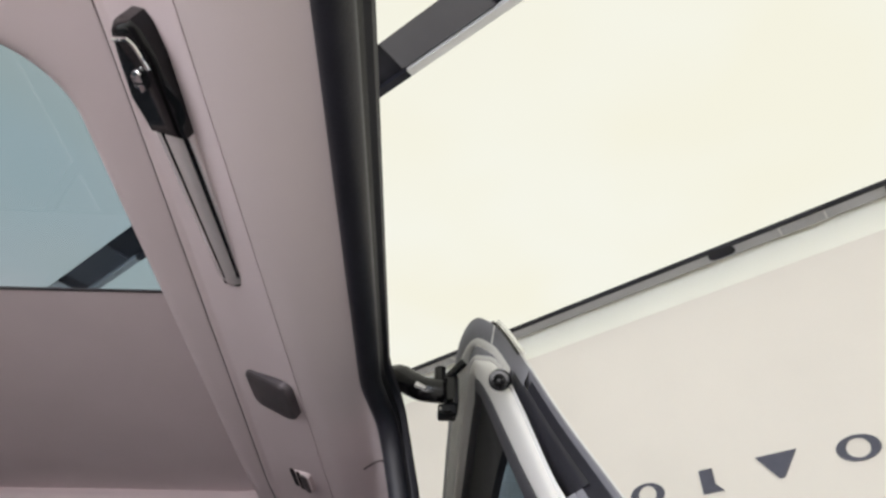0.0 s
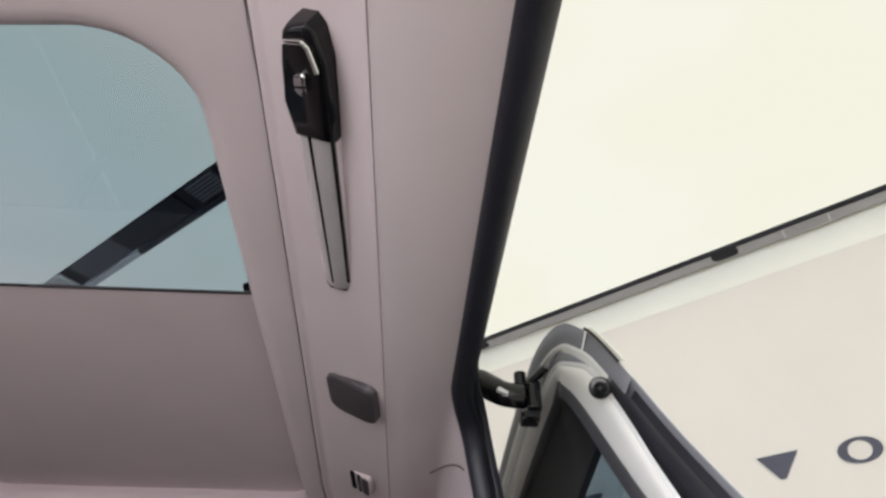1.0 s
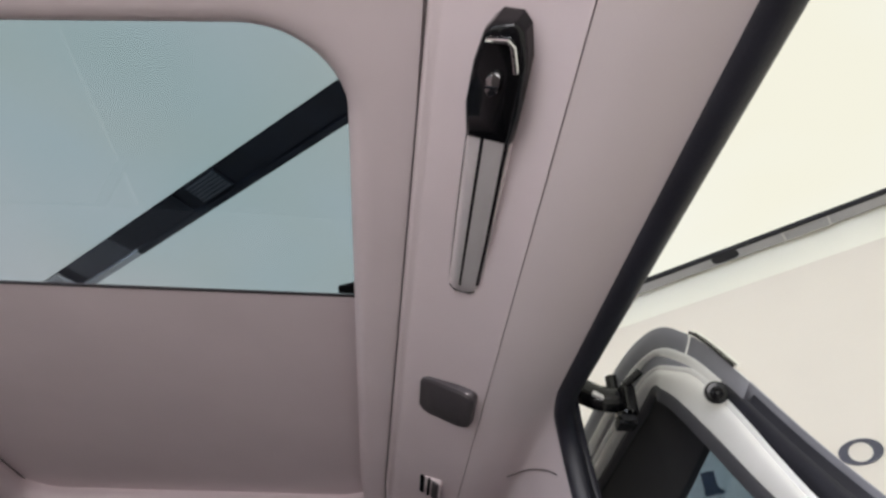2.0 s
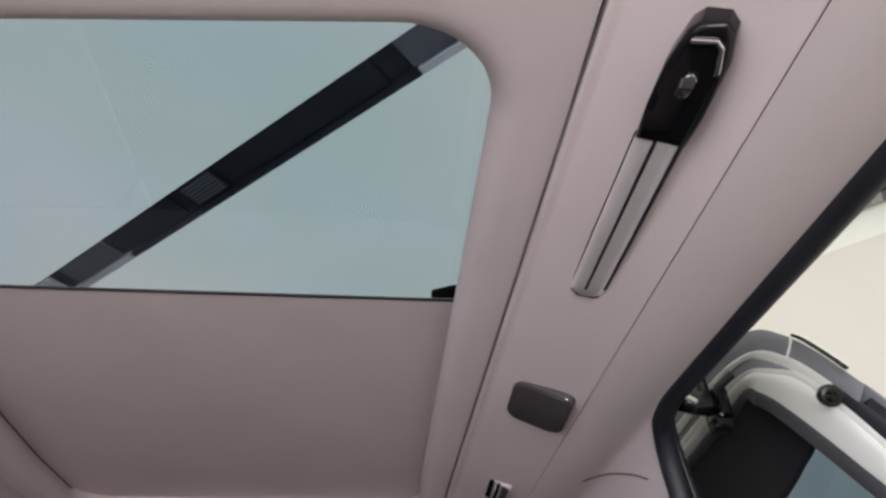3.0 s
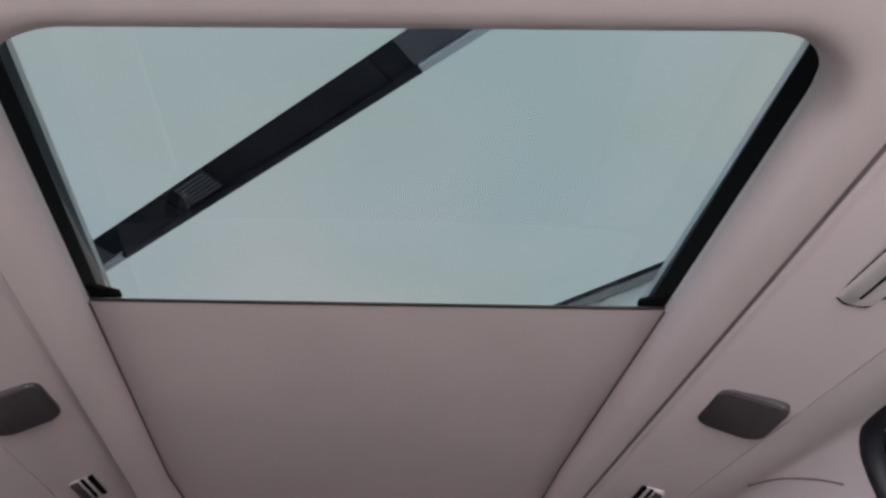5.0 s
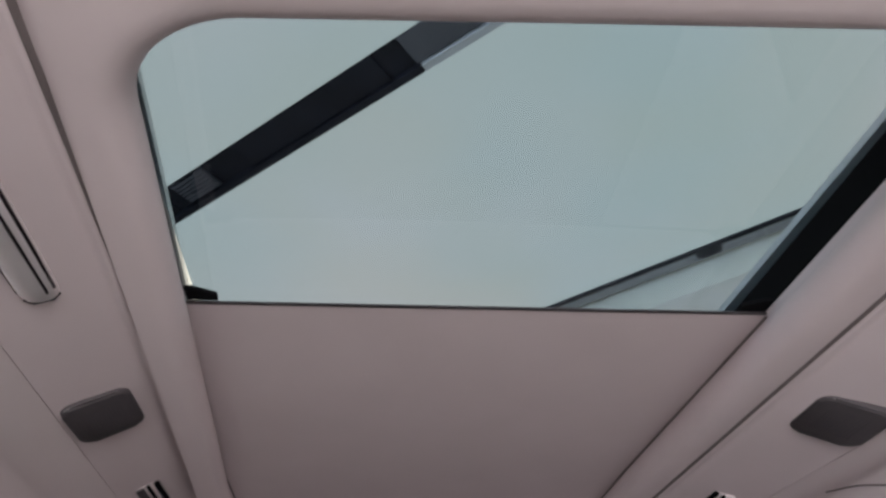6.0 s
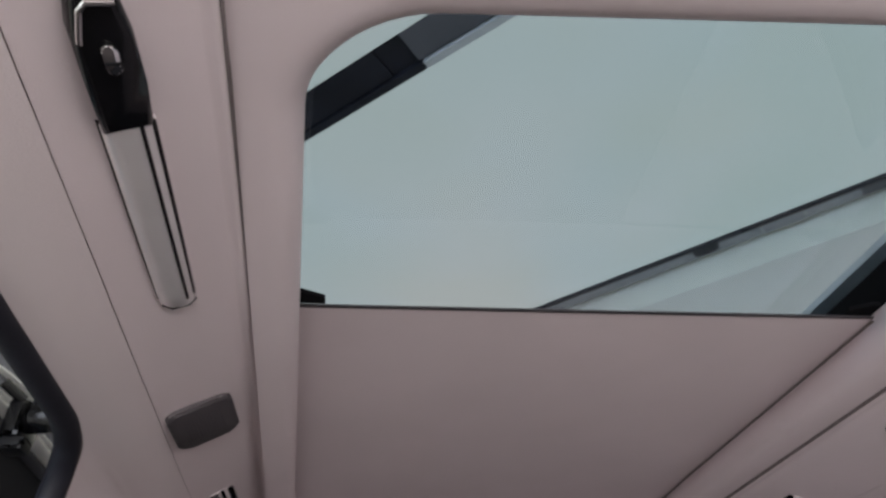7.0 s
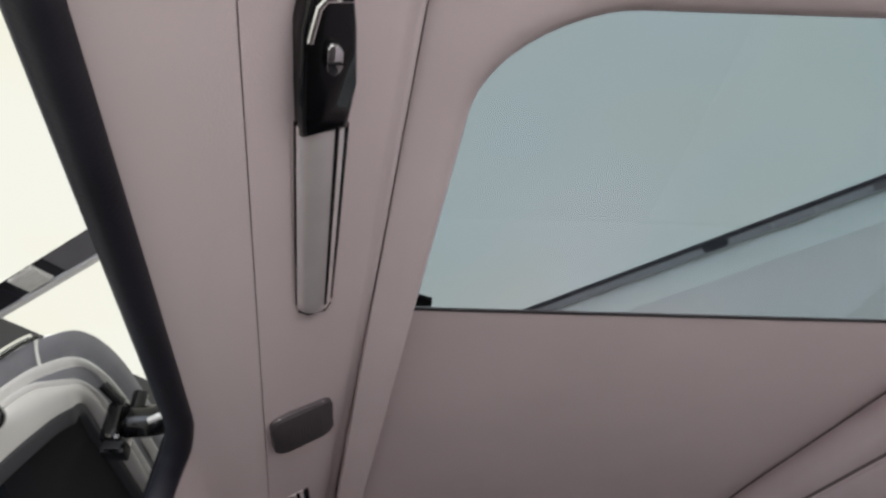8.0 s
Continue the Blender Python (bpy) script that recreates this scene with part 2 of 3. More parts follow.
def ceiling_beam():
    b = thing("ceiling_beam", "dark service channel between glowing ceiling panels", "beam")
    def add(name, bm, mat, label=""):
        bm.transform(HALL)
        return part(name, bm, mat, b, label, smooth=False)
    add("channel", box(U0, U1, 3.96, 4.5, CZ + 0.06, CZ + 0.3), BEAM_DARK)
    # middle stretch painted darker, as the tinted roof glass dims it
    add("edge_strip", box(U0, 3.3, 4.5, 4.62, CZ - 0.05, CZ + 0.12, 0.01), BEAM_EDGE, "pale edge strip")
    add("edge_strip", box(3.31, 10.2, 4.5, 4.62, CZ - 0.05, CZ + 0.12, 0.01), BEAM_DARK, "edge strip coloured dark as if dimmed by the roof glass")
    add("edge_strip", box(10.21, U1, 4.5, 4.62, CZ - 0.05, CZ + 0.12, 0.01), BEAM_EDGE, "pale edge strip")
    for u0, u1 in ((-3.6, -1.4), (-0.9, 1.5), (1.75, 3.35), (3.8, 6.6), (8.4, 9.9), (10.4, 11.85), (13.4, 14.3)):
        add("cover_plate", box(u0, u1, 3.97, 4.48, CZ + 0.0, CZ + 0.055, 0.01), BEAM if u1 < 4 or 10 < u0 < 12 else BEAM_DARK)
    for u in (7.69, 12.65):
        # the vent above the roof glass gets the same dimmed colour
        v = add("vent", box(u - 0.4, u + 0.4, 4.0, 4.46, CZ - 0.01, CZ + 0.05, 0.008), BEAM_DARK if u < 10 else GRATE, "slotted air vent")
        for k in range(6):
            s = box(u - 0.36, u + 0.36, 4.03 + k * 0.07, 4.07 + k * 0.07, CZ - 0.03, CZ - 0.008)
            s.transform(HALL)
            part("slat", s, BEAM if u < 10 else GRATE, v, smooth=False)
    return b


def cornice():
    c = thing("cornice", "grey cornice channel between glowing ceiling and wall", "cornice")
    def add(name, bm, mat, label=""):
        bm.transform(HALL)
        return part(name, bm, mat, c, label, smooth=False)
    add("dark_lip", box(U0, U1, 11.05, 11.14, CZ - 0.06, CZ + 0.2), BEAM_DARK)
    add("tray", box(U0, U1, 11.14, 11.5, CZ + 0.0, CZ + 0.2, 0.01), CORNICE)
    for u in (-0.15, 8.1):
        v = add("vent", box(u - 0.4, u + 0.4, 11.17, 11.47, CZ - 0.03, CZ + 0.02, 0.006), GRATE, "slotted air vent")
        for k in range(4):
            s = box(u - 0.37, u + 0.37, 11.2 + k * 0.065, 11.235 + k * 0.065, CZ - 0.045, CZ - 0.028)
            s.transform(HALL)
            part("slat", s, CORNICE, v, smooth=False)
    for u in (1.3, 7.0):
        add("spotlight_hole", prism([(u + x, 11.3 + y) for x, y in rounded(0.5, 0.26, 0.12)], CZ - 0.02, CZ + 0.03), BEAM_DARK)
    add("tray_plate", box(-3.6, -1.5, 11.16, 11.46, CZ - 0.02, CZ + 0.01, 0.005), BEAM)
    return c


ceiling_beam()
cornice()


def ring_mark(u, z, w=0.30, h=0.19, stroke=0.10):
    """A dark oval ring on the wall."""
    bm = bmesh.new()
    rows = []
    for y in (WV + 0.002, WV - 0.03):
        outer = [(u + w * math.cos(a), y, z + h * math.sin(a)) for a in (2 * math.pi * k / 32 for k in range(32))]
        inner = [(u + (w - stroke * 1.35) * math.cos(a), y, z + (h - stroke * 0.4) * math.sin(a)) for a in (2 * math.pi * k / 32 for k in range(32))]
        rows.append((outer, inner))
    loops = [rows[0][0], rows[1][0], rows[1][1], rows[0][1], rows[0][0]]
    grid_mesh(loops, bm, closed=True)
    return bm


def plate_mark(points):
    bm = bmesh.new()
    a = [bm.verts.new((u, WV + 0.002, z)) for u, z in points]
    b = [bm.verts.new((u, WV - 0.03, z)) for u, z in points]
    bm.faces.new(a)
    bm.faces.new(b)
    for i in range(len(a)):
        j = (i + 1) % len(a)
        bm.faces.new((a[i], a[j], b[j], b[i]))
    return bm


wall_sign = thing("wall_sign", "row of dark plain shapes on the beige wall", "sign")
Z = 5.03
for u in (0.41, 3.72):
    bm = ring_mark(u, Z)
    bm.transform(HALL)
    part("oval_mark", bm, SIGN, wall_sign)
for u in (1.53, 4.85):
    bm = plate_mark([(u + 0.32, Z + 0.19), (u - 0.30, Z + 0.19), (u - 0.02, Z - 0.19), (u + 0.06, Z - 0.19)])
    bm.transform(HALL)
    part("wedge_mark", bm, SIGN, wall_sign, smooth=False)
bm = plate_mark([(2.78, Z - 0.19), (2.78, Z + 0.19), (2.56, Z + 0.19), (2.56, Z - 0.06), (2.44, Z - 0.19)])
bm.transform(HALL)
part("block_mark", bm, SIGN, wall_sign, smooth=False)


# ---- the vehicle: headliner ----
GZ = 1.654
OY0, OY1 = 0.377, 1.745   # roof opening
SINK = -0.015             # the middle panel sits this much below its drawn height
FRONT, REAR = -0.75, 2.35


def along(y, lo=-0.3, hi=1.5):
    return max(lo, min(hi, y)) - 0.8


def groove_x(y, s):
    return 0.457 - 0.047 * along(y) if s > 0 else 0.470 + 0.069 * along(y)


def half_width(y, s):
    return 0.391 - 0.032 * along(y, 0.3) if s > 0 else 0.417 + 0.072 * along(y, 0.3)


def opening_loop(grow=0.0, n_corner=12, n_side=24):
    """The rim of the roof opening, grown outwards."""
    w, r0, r1 = 0.40, 0.10, 0.075
    pts = []
    def corner(cx, cy, r, a0):
        for k in range(n_corner + 1):
            a = radians(a0 + 90 * k / n_corner)
            pts.append((cx + (r + grow) * math.cos(a), cy + (r + grow) * math.sin(a)))
    def side(x, ya, yb):
        for k in range(1, n_side):
            pts.append((x, ya + (yb - ya) * k / n_side))
    def across(y, xa, xb):
        for k in range(1, n_side):
            pts.append((xa + (xb - xa) * k / n_side, y))
    corner(w - r1, OY1 - r1, r1, 0)
    across(OY1 + grow, w - r1, -w + r1)
    corner(-w + r1, OY1 - r1, r1, 90)
    side(-w - grow, OY1 - r1, OY0 + r0)
    corner(-w + r0, OY0 + r0, r0, 180)
    across(OY0 - grow, -w + r0, w - r0)
    corner(w - r0, OY0 + r0, r0, 270)
    side(w + grow, OY0 + r0, OY1 - r1)
    return [(x + math.copysign(1, x) * (half_width(y, x) - w) * min(1, abs(x) / 0.3), y) for x, y in ((x, y - 0.050 * x * max(0.0, 1 - abs(y - OY0) / 0.4)) for x, y in pts)]


def middle_panel():
    base = opening_loop(0)
    rows = []
    for grow, z in ((0.014, 1.7235), (0.012, 1.712), (0.006, 1.704), (0.001, 1.694), (0.0, 1.682), (0.003, 1.670), (0.009, 1.661), (0.018, 1.656), (0.03, 1.654), (0.05, 1.653)):
        lo = opening_loop(grow)
        rows.append([(max(-groove_x(y, -1), min(groove_x(y, 1), x)), y, z + SINK) for x, y in lo])
    last = []
    for x, y in opening_loop(0.05):
        if y < OY0 + 0.05:
            last.append((max(-groove_x(FRONT, -1), min(groove_x(FRONT, 1), x * 1.2)), FRONT, 1.640 + SINK))
        elif y > OY1 - 0.05:
            last.append((max(-groove_x(REAR, -1), min(groove_x(REAR, 1), x * 1.15)), REAR, 1.60 + SINK))
        else:
            last.append((math.copysign(groove_x(y, x), x), y, 1.653 + SINK))
    mid = []
    for (x0, y0, z0), (x1, y1, z1) in zip(rows[-1], last):
        mid.append((x0 + (x1 - x0) * 0.2, y0 + (y1 - y0) * 0.2, z0 + (z1 - z0) * 0.12))
    rows += [mid, last]
    bm, _ = grid_mesh(rows, closed=True)
    # folded edge along the grooves
    for s in (-1, 1):
        ys = [FRONT + (REAR - FRONT) * k / 60 for k in range(61)]
        grid_mesh([[(s * (groove_x(y, s) - 0.004), y, GZ + SINK - 0.001) for y in ys], [(s * groove_x(y, s), y, GZ + SINK + 0.001) for y in ys], [(s * (groove_x(y, s) + 0.0015), y, GZ + SINK + 0.006) for y in ys], [(s * (groove_x(y, s) + 0.0015), y, GZ + SINK + 0.022) for y in ys]], bm)
    return bm


tagged(part("headliner", middle_panel(), CLOTH, sharp=60), "warm grey cloth headliner round the roof opening", "headliner", "", "structure")

SIDE = [(0.4628, 1.672), (0.4628, 1.655), (0.4645, 1.652), (0.470, 1.6505), (0.4755, 1.6505), (0.480, 1.6475), (0.4845, 1.6415), (0.490, 1.6385), (0.50, 1.630), (0.53, 1.613), (0.56, 1.597), (0.582, 1.5835), (0.599, 1.5722), (0.6002, 1.574), (0.6004, 1.588)]


def blend(x, a, b, c):
    """Between the groove, the seam and the rim of the doorway."""
    if x < 0.60:
        t = max(0.0, (x - 0.4605) / 0.1395)
        return a + (b - a) * t
    t = min(1.0, (x - 0.60) / 0.09)
    return b + (c - b) * t


def drop(x, y, s):
    """The side rails sink towards the front."""
    d = along(y)
    if s > 0:
        return blend(abs(x), -0.021, -0.015 + 0.049 * d, -0.015 + 0.060 * d)
    return blend(abs(x), -0.009 + 0.046 * d, 0.002 + 0.055 * d, -0.016 + 0.025 * d)


def rail_x(x, y, s):
    """Follows the groove on the inner side, the seam and the rim of the doorway further out."""
    d = along(y)
    if s > 0:
        return x + blend(x, groove_x(y, s) - 0.4605, -0.009 - 0.012 * d, -0.001 - 0.02 * d)
    return x + blend(x, groove_x(y, s) - 0.4605, -0.017 + 0.081 * d, -0.035 + 0.067 * d)


def side_rail(s):
    ys = [FRONT + (REAR - FRONT) * k / 62 for k in range(63)]
    bm, _ = grid_mesh([[(s * rail_x(x, y, s), y, z + drop(x, y, s) - 0.02 * max(0, (y - 1.5) / 0.8) ** 2) for y in ys] for x, z in SIDE])
    return bm


# dark strip on the rail's inner wall, standing in for shadow in the gap
def groove_shadow(s):
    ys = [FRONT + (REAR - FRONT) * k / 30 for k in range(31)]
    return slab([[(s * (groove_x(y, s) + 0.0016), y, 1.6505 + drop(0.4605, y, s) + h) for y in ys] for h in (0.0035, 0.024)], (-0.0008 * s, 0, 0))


QUARTER = [(0.6014, 1.584), (0.6015, 1.573), (0.6026, 1.5712), (0.63, 1.563), (0.66, 1.561), (0.690, 1.563), (0.704, 1.556), (0.716, 1.538), (0.726, 1.505), (0.738, 1.45), (0.752, 1.38), (0.775, 1.25), (0.80, 1.05), (0.82, 0.8), (0.83, 0.40)]
BEND = 0.84      # where the door opening turns down
PILLAR = 1.03


def side_trim(s):
    """Side trim beside the door opening, turning down into the rear pillar."""
    bm = bmesh.new()
    # corner: the edge swings from along the roof to down the pillar
    edge = smooth_line([(x, 0, z) for x, z in QUARTER], 70)
    full = [(p.x, p.z) for p in edge]
    i0 = min(range(len(full)), key=lambda i: abs(full[i][0] - 0.690))
    rows = []
    for k in range(-40, 13):
        a = radians(90 * max(k, 0) / 12)
        y = BEND + (PILLAR - BEND) * math.sin(a) if k >= 0 else BEND + (BEND - FRONT) * k / 40
        i1 = i0 + 31 * (1 - math.cos(a))
        row = []
        for j in range(40):
            f = j / 39 * i1
            i = min(int(f), len(full) - 2)
            t = f - i
            x, z = (full[i][c] * (1 - t) + full[i + 1][c] * t for c in (0, 1))
            row.append((s * rail_x(x, y, s), y, z + drop(x, y, s)))
        rows.append(row)
    grid_mesh(rows, bm)
    ys = [PILLAR + (REAR - PILLAR) * k / 24 for k in range(25)]
    rows = []
    for i, (x, z) in enumerate(full):
        lean = max(0, i - i0 - 31) / (len(full) - i0 - 31)
        rows.append([(s * rail_x(x, y, s), PILLAR - 0.10 * lean + (y - PILLAR) * (REAR - PILLAR + 0.10 * lean) / (REAR - PILLAR), z + drop(x, y, s)) for y in ys])
    grid_mesh(rows, bm)
    return bm


def edge_path(s, out=0.0, down=0.0):
    """The line of the door opening's rim, from the front along the roof and down the pillar."""
    edge = smooth_line([(x, 0, z) for x, z in QUARTER], 70)
    full = [(p.x, p.z) for p in edge]
    i0 = min(range(len(full)), key=lambda i: abs(full[i][0] - 0.690))
    pts = [(s * rail_x(full[i0][0] + out, y, s), y, full[i0][1] - down + drop(0.7, y, s)) for y in (FRONT + (BEND - FRONT) * k / 30 for k in range(30))]
    for k in range(13):
        a = radians(90 * k / 12)
        f = i0 + 31 * (1 - math.cos(a))
        i = int(f)
        x, z = (full[i][c] + (full[i + 1][c] - full[i][c]) * (f - i) for c in (0, 1))
        w = math.sin(a)
        y = BEND + (PILLAR - BEND) * w
        pts.append((s * rail_x(x + out * (1 - w * 0.2), y, s), y - min(out, 0.014) * w * 0.9, z - down + drop(0.7, y, s)))
    for i in range(i0 + 34, len(full), 3):
        lean = (i - i0 - 31) / (len(full) - i0 - 31)
        pts.append((s * rail_x(full[i][0] + out * 0.8, PILLAR, s), PILLAR - 0.10 * lean - min(out, 0.014) * 0.9, full[i][1] - down + drop(0.7, PILLAR, s)))
    return pts


for side, s in (("right", 1), ("left", -1)):
    tagged(part("headliner_side", side_rail(s), CLOTH, sharp=60), "warm grey cloth roof rail with a soft ridge", "headliner", "roof rails", "structure")
    tagged(part("trim", side_trim(s), TRIM, sharp=60), "warm grey side trim running down the rear pillar", "trim", "side trims", "structure")
    tagged(part("groove", groove_shadow(s), SEAM, smooth=False), "dark strip painting the shadow in the gap between headliner and roof rail", "gap", "gaps", "structure")
    gap = bmesh.new()
    ys = [FRONT + (REAR - FRONT) * k / 30 for k in range(31)]
    slab([[(s * rail_x(x, y, s), y, 1.5752 + drop(x, y, s)) for y in ys] for x in (0.5994, 0.6035)], (0, 0, 0.005), gap)
    tagged(part("trim_gap", gap, SEAM, smooth=False), "dark seam between roof rail and side trim", "gap", "gaps", "structure")


# joint where the pillar trim begins
joint = smooth_line([(0.7250, 1.06, 1.508), (0.7195, 1.10, 1.527), (0.7115, 1.15, 1.545), (0.7005, 1.195, 1.557), (0.677, 1.247, 1.5612)], 30)
joint = [(rail_x(p.x, p.y, 1), p.y, p.z + drop(p.x, p.y, 1)) for p in joint]
tagged(part("trim_joint", tube(joint, 0.0016, 8), SEAM), "fine dark joint across the pillar trim", "gap", "", "structure")


def door_seal(s):
    e = thing("door_seal", "black rubber door seal round the open doorway", "door seal", "door seals")
    part("bulb", tube(edge_path(s, 0.014, -0.004), 0.0165, 12, 1.0, up=(1, 0, 0)), RUBBER, e)
    part("outer_lip", tube(edge_path(s, 0.031 if s > 0 else 0.024, -0.046 if s > 0 else -0.038), 0.010 if s > 0 else 0.008, 8, 0.9, up=(1, 0, 0)), RUBBER, e)
    part("flange", tube(edge_path(s, 0.020, -0.028), 0.012, 8, 1.0, up=(1, 0, 0)), BLACK_MATT, e)
    return e


door_seal(1)
door_seal(-1)


# roof shell above the headliner
def roof_shell():
    r = thing("roof_shell", "painted roof panel round the glass roof", "roof", kind="structure")
    prof = [(0.455, 1.815), (0.58, 1.79), (0.65, 1.74), (0.69, 1.68), (0.705, 1.635), (0.709, 1.612)]
    ys = [FRONT + (REAR - FRONT) * k / 20 for k in range(21)]
    for s in (1, -1):
        bm = slab([[(s * rail_x(x, y, s), y, z) for y in ys] for x, z in prof], (0, 0, 0.012))
        part("side_panel", bm, SILVER, r)
    for y0, y1 in ((FRONT, OY0 - 0.03), (OY1 + 0.05, REAR)):
        part("cross_panel", slab([[(x, y, 1.832) for x in (-0.434, 0, 0.434)] for y in (y0, y1)], (0, 0, 0.012)), SILVER, r)
    return r


roof_shell()


def glass_roof():
    g = thing("glass_roof", "tinted teal panoramic roof glass with black side frames", "roof glass")
    part("pane", slab([[(x, y, 1.785 - 0.03 * x * x) for x in (-0.45, -0.3, -0.15, 0, 0.15, 0.3, 0.45)] for y in (0.30, 0.6, 0.9, 1.2, 1.5, 1.85)], (0, 0, 0.005)), ROOF_GLASS, g)
    for s in (1, -1):
        rows = []
        for k in range(30):
            y = 0.345 + 1.42 * k / 29
            x = half_width(y, s)
            rows.append([(s * (x + d), y, z) for d, z in ((0.015, 1.7058), (0.038, 1.7085), (0.038, 1.778), (0.068, 1.778), (0.068, 1.7058))])
        bm, vs = grid_mesh(rows, closed=True)
        bm.faces.new(vs[0])
        bm.faces.new(vs[-1])
        part("side_frame", bm, FRIT, g)
    part("front_frame", box(-0.40, 0.40, 0.30, 0.345, 1.725, 1.778), FRIT, g)
    part("rear_frame", box(-0.49, 0.38, 1.765, 1.80, 1.725, 1.778), FRIT, g)
    return g


glass_roof()

SHADE_Y = 0.845


def sun_shade():
    s = thing("sun_shade", "warm grey cloth roller shade drawn half across the glass roof", "sun shade")
    zs = 1.7005
    ys = [SHADE_Y + 0.012 + (1.80 - SHADE_Y) * k / 12 for k in range(13)]
    def reach(y, f):
        a, b = -half_width(y, -1) - 0.020, half_width(y, 1) + 0.020
        return a + (b - a) * f
    part("cloth", slab([[(reach(y, k / 16), y, zs + 0.0015 * math.cos(reach(y, k / 16) * 3)) for k in range(17)] for y in ys], (0, 0, 0.003)), SHADE, s)
    # dark strips painted in for the shadow line where cloth meets opening
    for k in (1, -1):
        part("contact_shadow", slab([[(k * (half_width(y, k) + d), y, zs - 0.0035) for y in ys] for d in (0.0085, 0.016)], (0, 0, 0.002)), SEAM, s, "thin dark strip painting the contact shadow beside the cloth")
    a, b = -half_width(SHADE_Y, -1) - 0.010, half_width(SHADE_Y, 1) + 0.010
    part("pull_bar", box(a, b, SHADE_Y + 0.006, SHADE_Y + 0.0115, zs - 0.0003, zs + 0.0028, 0.0008), GRILLE, s, "slim dark pull bar")
    for k, w in ((1, b), (-1, -a)):
        o = [(k * w, SHADE_Y + 0.012), (k * w, SHADE_Y - 0.016), (k * (w - 0.010), SHADE_Y - 0.015), (k * (w - 0.040), SHADE_Y - 0.001), (k * (w - 0.040), SHADE_Y + 0.012)]
        part("corner_guide", prism(o, zs + 0.007, zs + 0.0125), FRIT, s, "black corner guide")
    return s


sun_shade()


# ---- fittings on the roof rails ----
def plane_pose(x, y, z, tilt, s, turn=0.0, rise=0.0):
    """A frame on the roof rail: local x outwards, local z up into the rail."""
    m = pose(x, y, z, 0, tilt, turn) @ pose(0, 0, 0, rise)
    return m if s > 0 else Matrix.Diagonal((-1, 1, 1, 1)) @ m


def placed(bm, m):
    bm.transform(m)
    return bm


def grab_handle(s):
    h = thing("grab_handle", "gloss black and satin chrome grab handle on the roof rail", "grab handle", "grab handles")
    m = plane_pose(0.545 if s > 0 else 0.502, 0.271 if s > 0 else 0.316, 1.564 if s > 0 else 1.575, 26 if s > 0 else 29, s, 2.6 if s > 0 else -1.5, 4.5) @ Matrix(((1, 0, 0, 0), (-0.34 if s > 0 else -0.22, 1, 0, 0), (0, 0, 1, 0), (0, 0, 0, 1))) @ Matrix.Diagonal((1 if s > 0 else 0.87, 1 if s > 0 else 0.965, 1, 1))
    # local y runs rearwards, 0 to 0.42; local z: -0.02 is the face below
    head = [(-0.021, 0.134), (-0.0225, 0.09), (-0.0225, 0.050), (-0.0165, 0.020), (-0.010, 0.013), (0.008, 0.013), (0.0165, 0.022), (0.0235, 0.050), (0.0235, 0.10), (0.0225, 0.140)]
    head = [(x * (1 if s > 0 else 0.90), y) for x, y in head]
    part("head", placed(prism(head, -0.014, 0.012, 0.0075, 4), m), BLACK_GLOSS, h, "gloss black handle head")
    # polished facet on the bevel
    part("facet", placed(tube([(-0.011, 0.0265, -0.0158), (0.0065, 0.0265, -0.0160), (0.0115, 0.032, -0.0160), (0.0155, 0.048, -0.0158), (0.017, 0.056, -0.0154)], 0.0022, 8, 0.8), m), BRIGHT, h, "bright polished facet")
    hook = part("coat_hook", placed(prism([(x, 0.068 + y) for x, y in rounded(0.0115, 0.023, 0.0052)], -0.0180, -0.015, 0.0015), m), BRIGHT, h, "small oval chrome hook")
    part("hook_slot", placed(prism([(x, 0.070 + y) for x, y in rounded(0.011, 0.002, 0.0009, 3)], -0.0186, -0.0178), m), BLACK_MATT, hook)
    # the grip: a shallow half-round bar with painted dark reflections along it
    rows = []
    for k in range(25):
        y = 0.134 + 0.262 * k / 24
        e = 1.0 if k < 23 else (0.96 if k == 23 else 0.86)
        w = (0.0225 - 0.0006 * k / 24) * e
        rows.append([(w * math.cos(a), y, 0.006 - 0.019 * e * math.sin(a) ** 0.5) for a in (math.pi * j / 14 for j in range(15))])
    bm, vs = grid_mesh(rows)
    bm.faces.new(vs[0])
    bm.faces.new(vs[-1])
    part("grip", placed(bm, m), CHROME, h, "satin chrome grip bar")
    x0, e = (-0.003, -1) if s > 0 else (-0.0083, 1)
    # slot and edge line are dark tubes imitating reflections in the chrome
    part("slot", placed(tube([(x0, 0.132, -0.0126), (x0, 0.28, -0.0124), (x0, 0.378, -0.0121)], 0.0019, 8, 0.9), m), BLACK_GLOSS, h, "dark stripe painting a reflection in the chrome")
    part("edge_line", placed(tube([(-e * 0.0186, 0.132, -0.0075), (-e * 0.0180, 0.28, -0.0075), (-e * 0.0166, 0.376, -0.0075)], 0.0026, 8, 1.0), m), BLACK_GLOSS, h, "dark line painting a reflection along the chrome edge")
    part("rim_line", placed(tube([(e * 0.0215, 0.132, -0.0030), (e * 0.0213, 0.28, -0.0030), (e * 0.0205, 0.380, -0.0030)], 0.0014, 8, 1.0), m), BLACK_GLOSS, h, "thin dark outline")
    part("end_line", placed(tube([(-0.019, 0.3935, -0.004), (-0.010, 0.3965, -0.009), (0.010, 0.3965, -0.009), (0.019, 0.3935, -0.004)], 0.0016, 8, 1.0), m), BLACK_GLOSS, h, "thin dark outline")
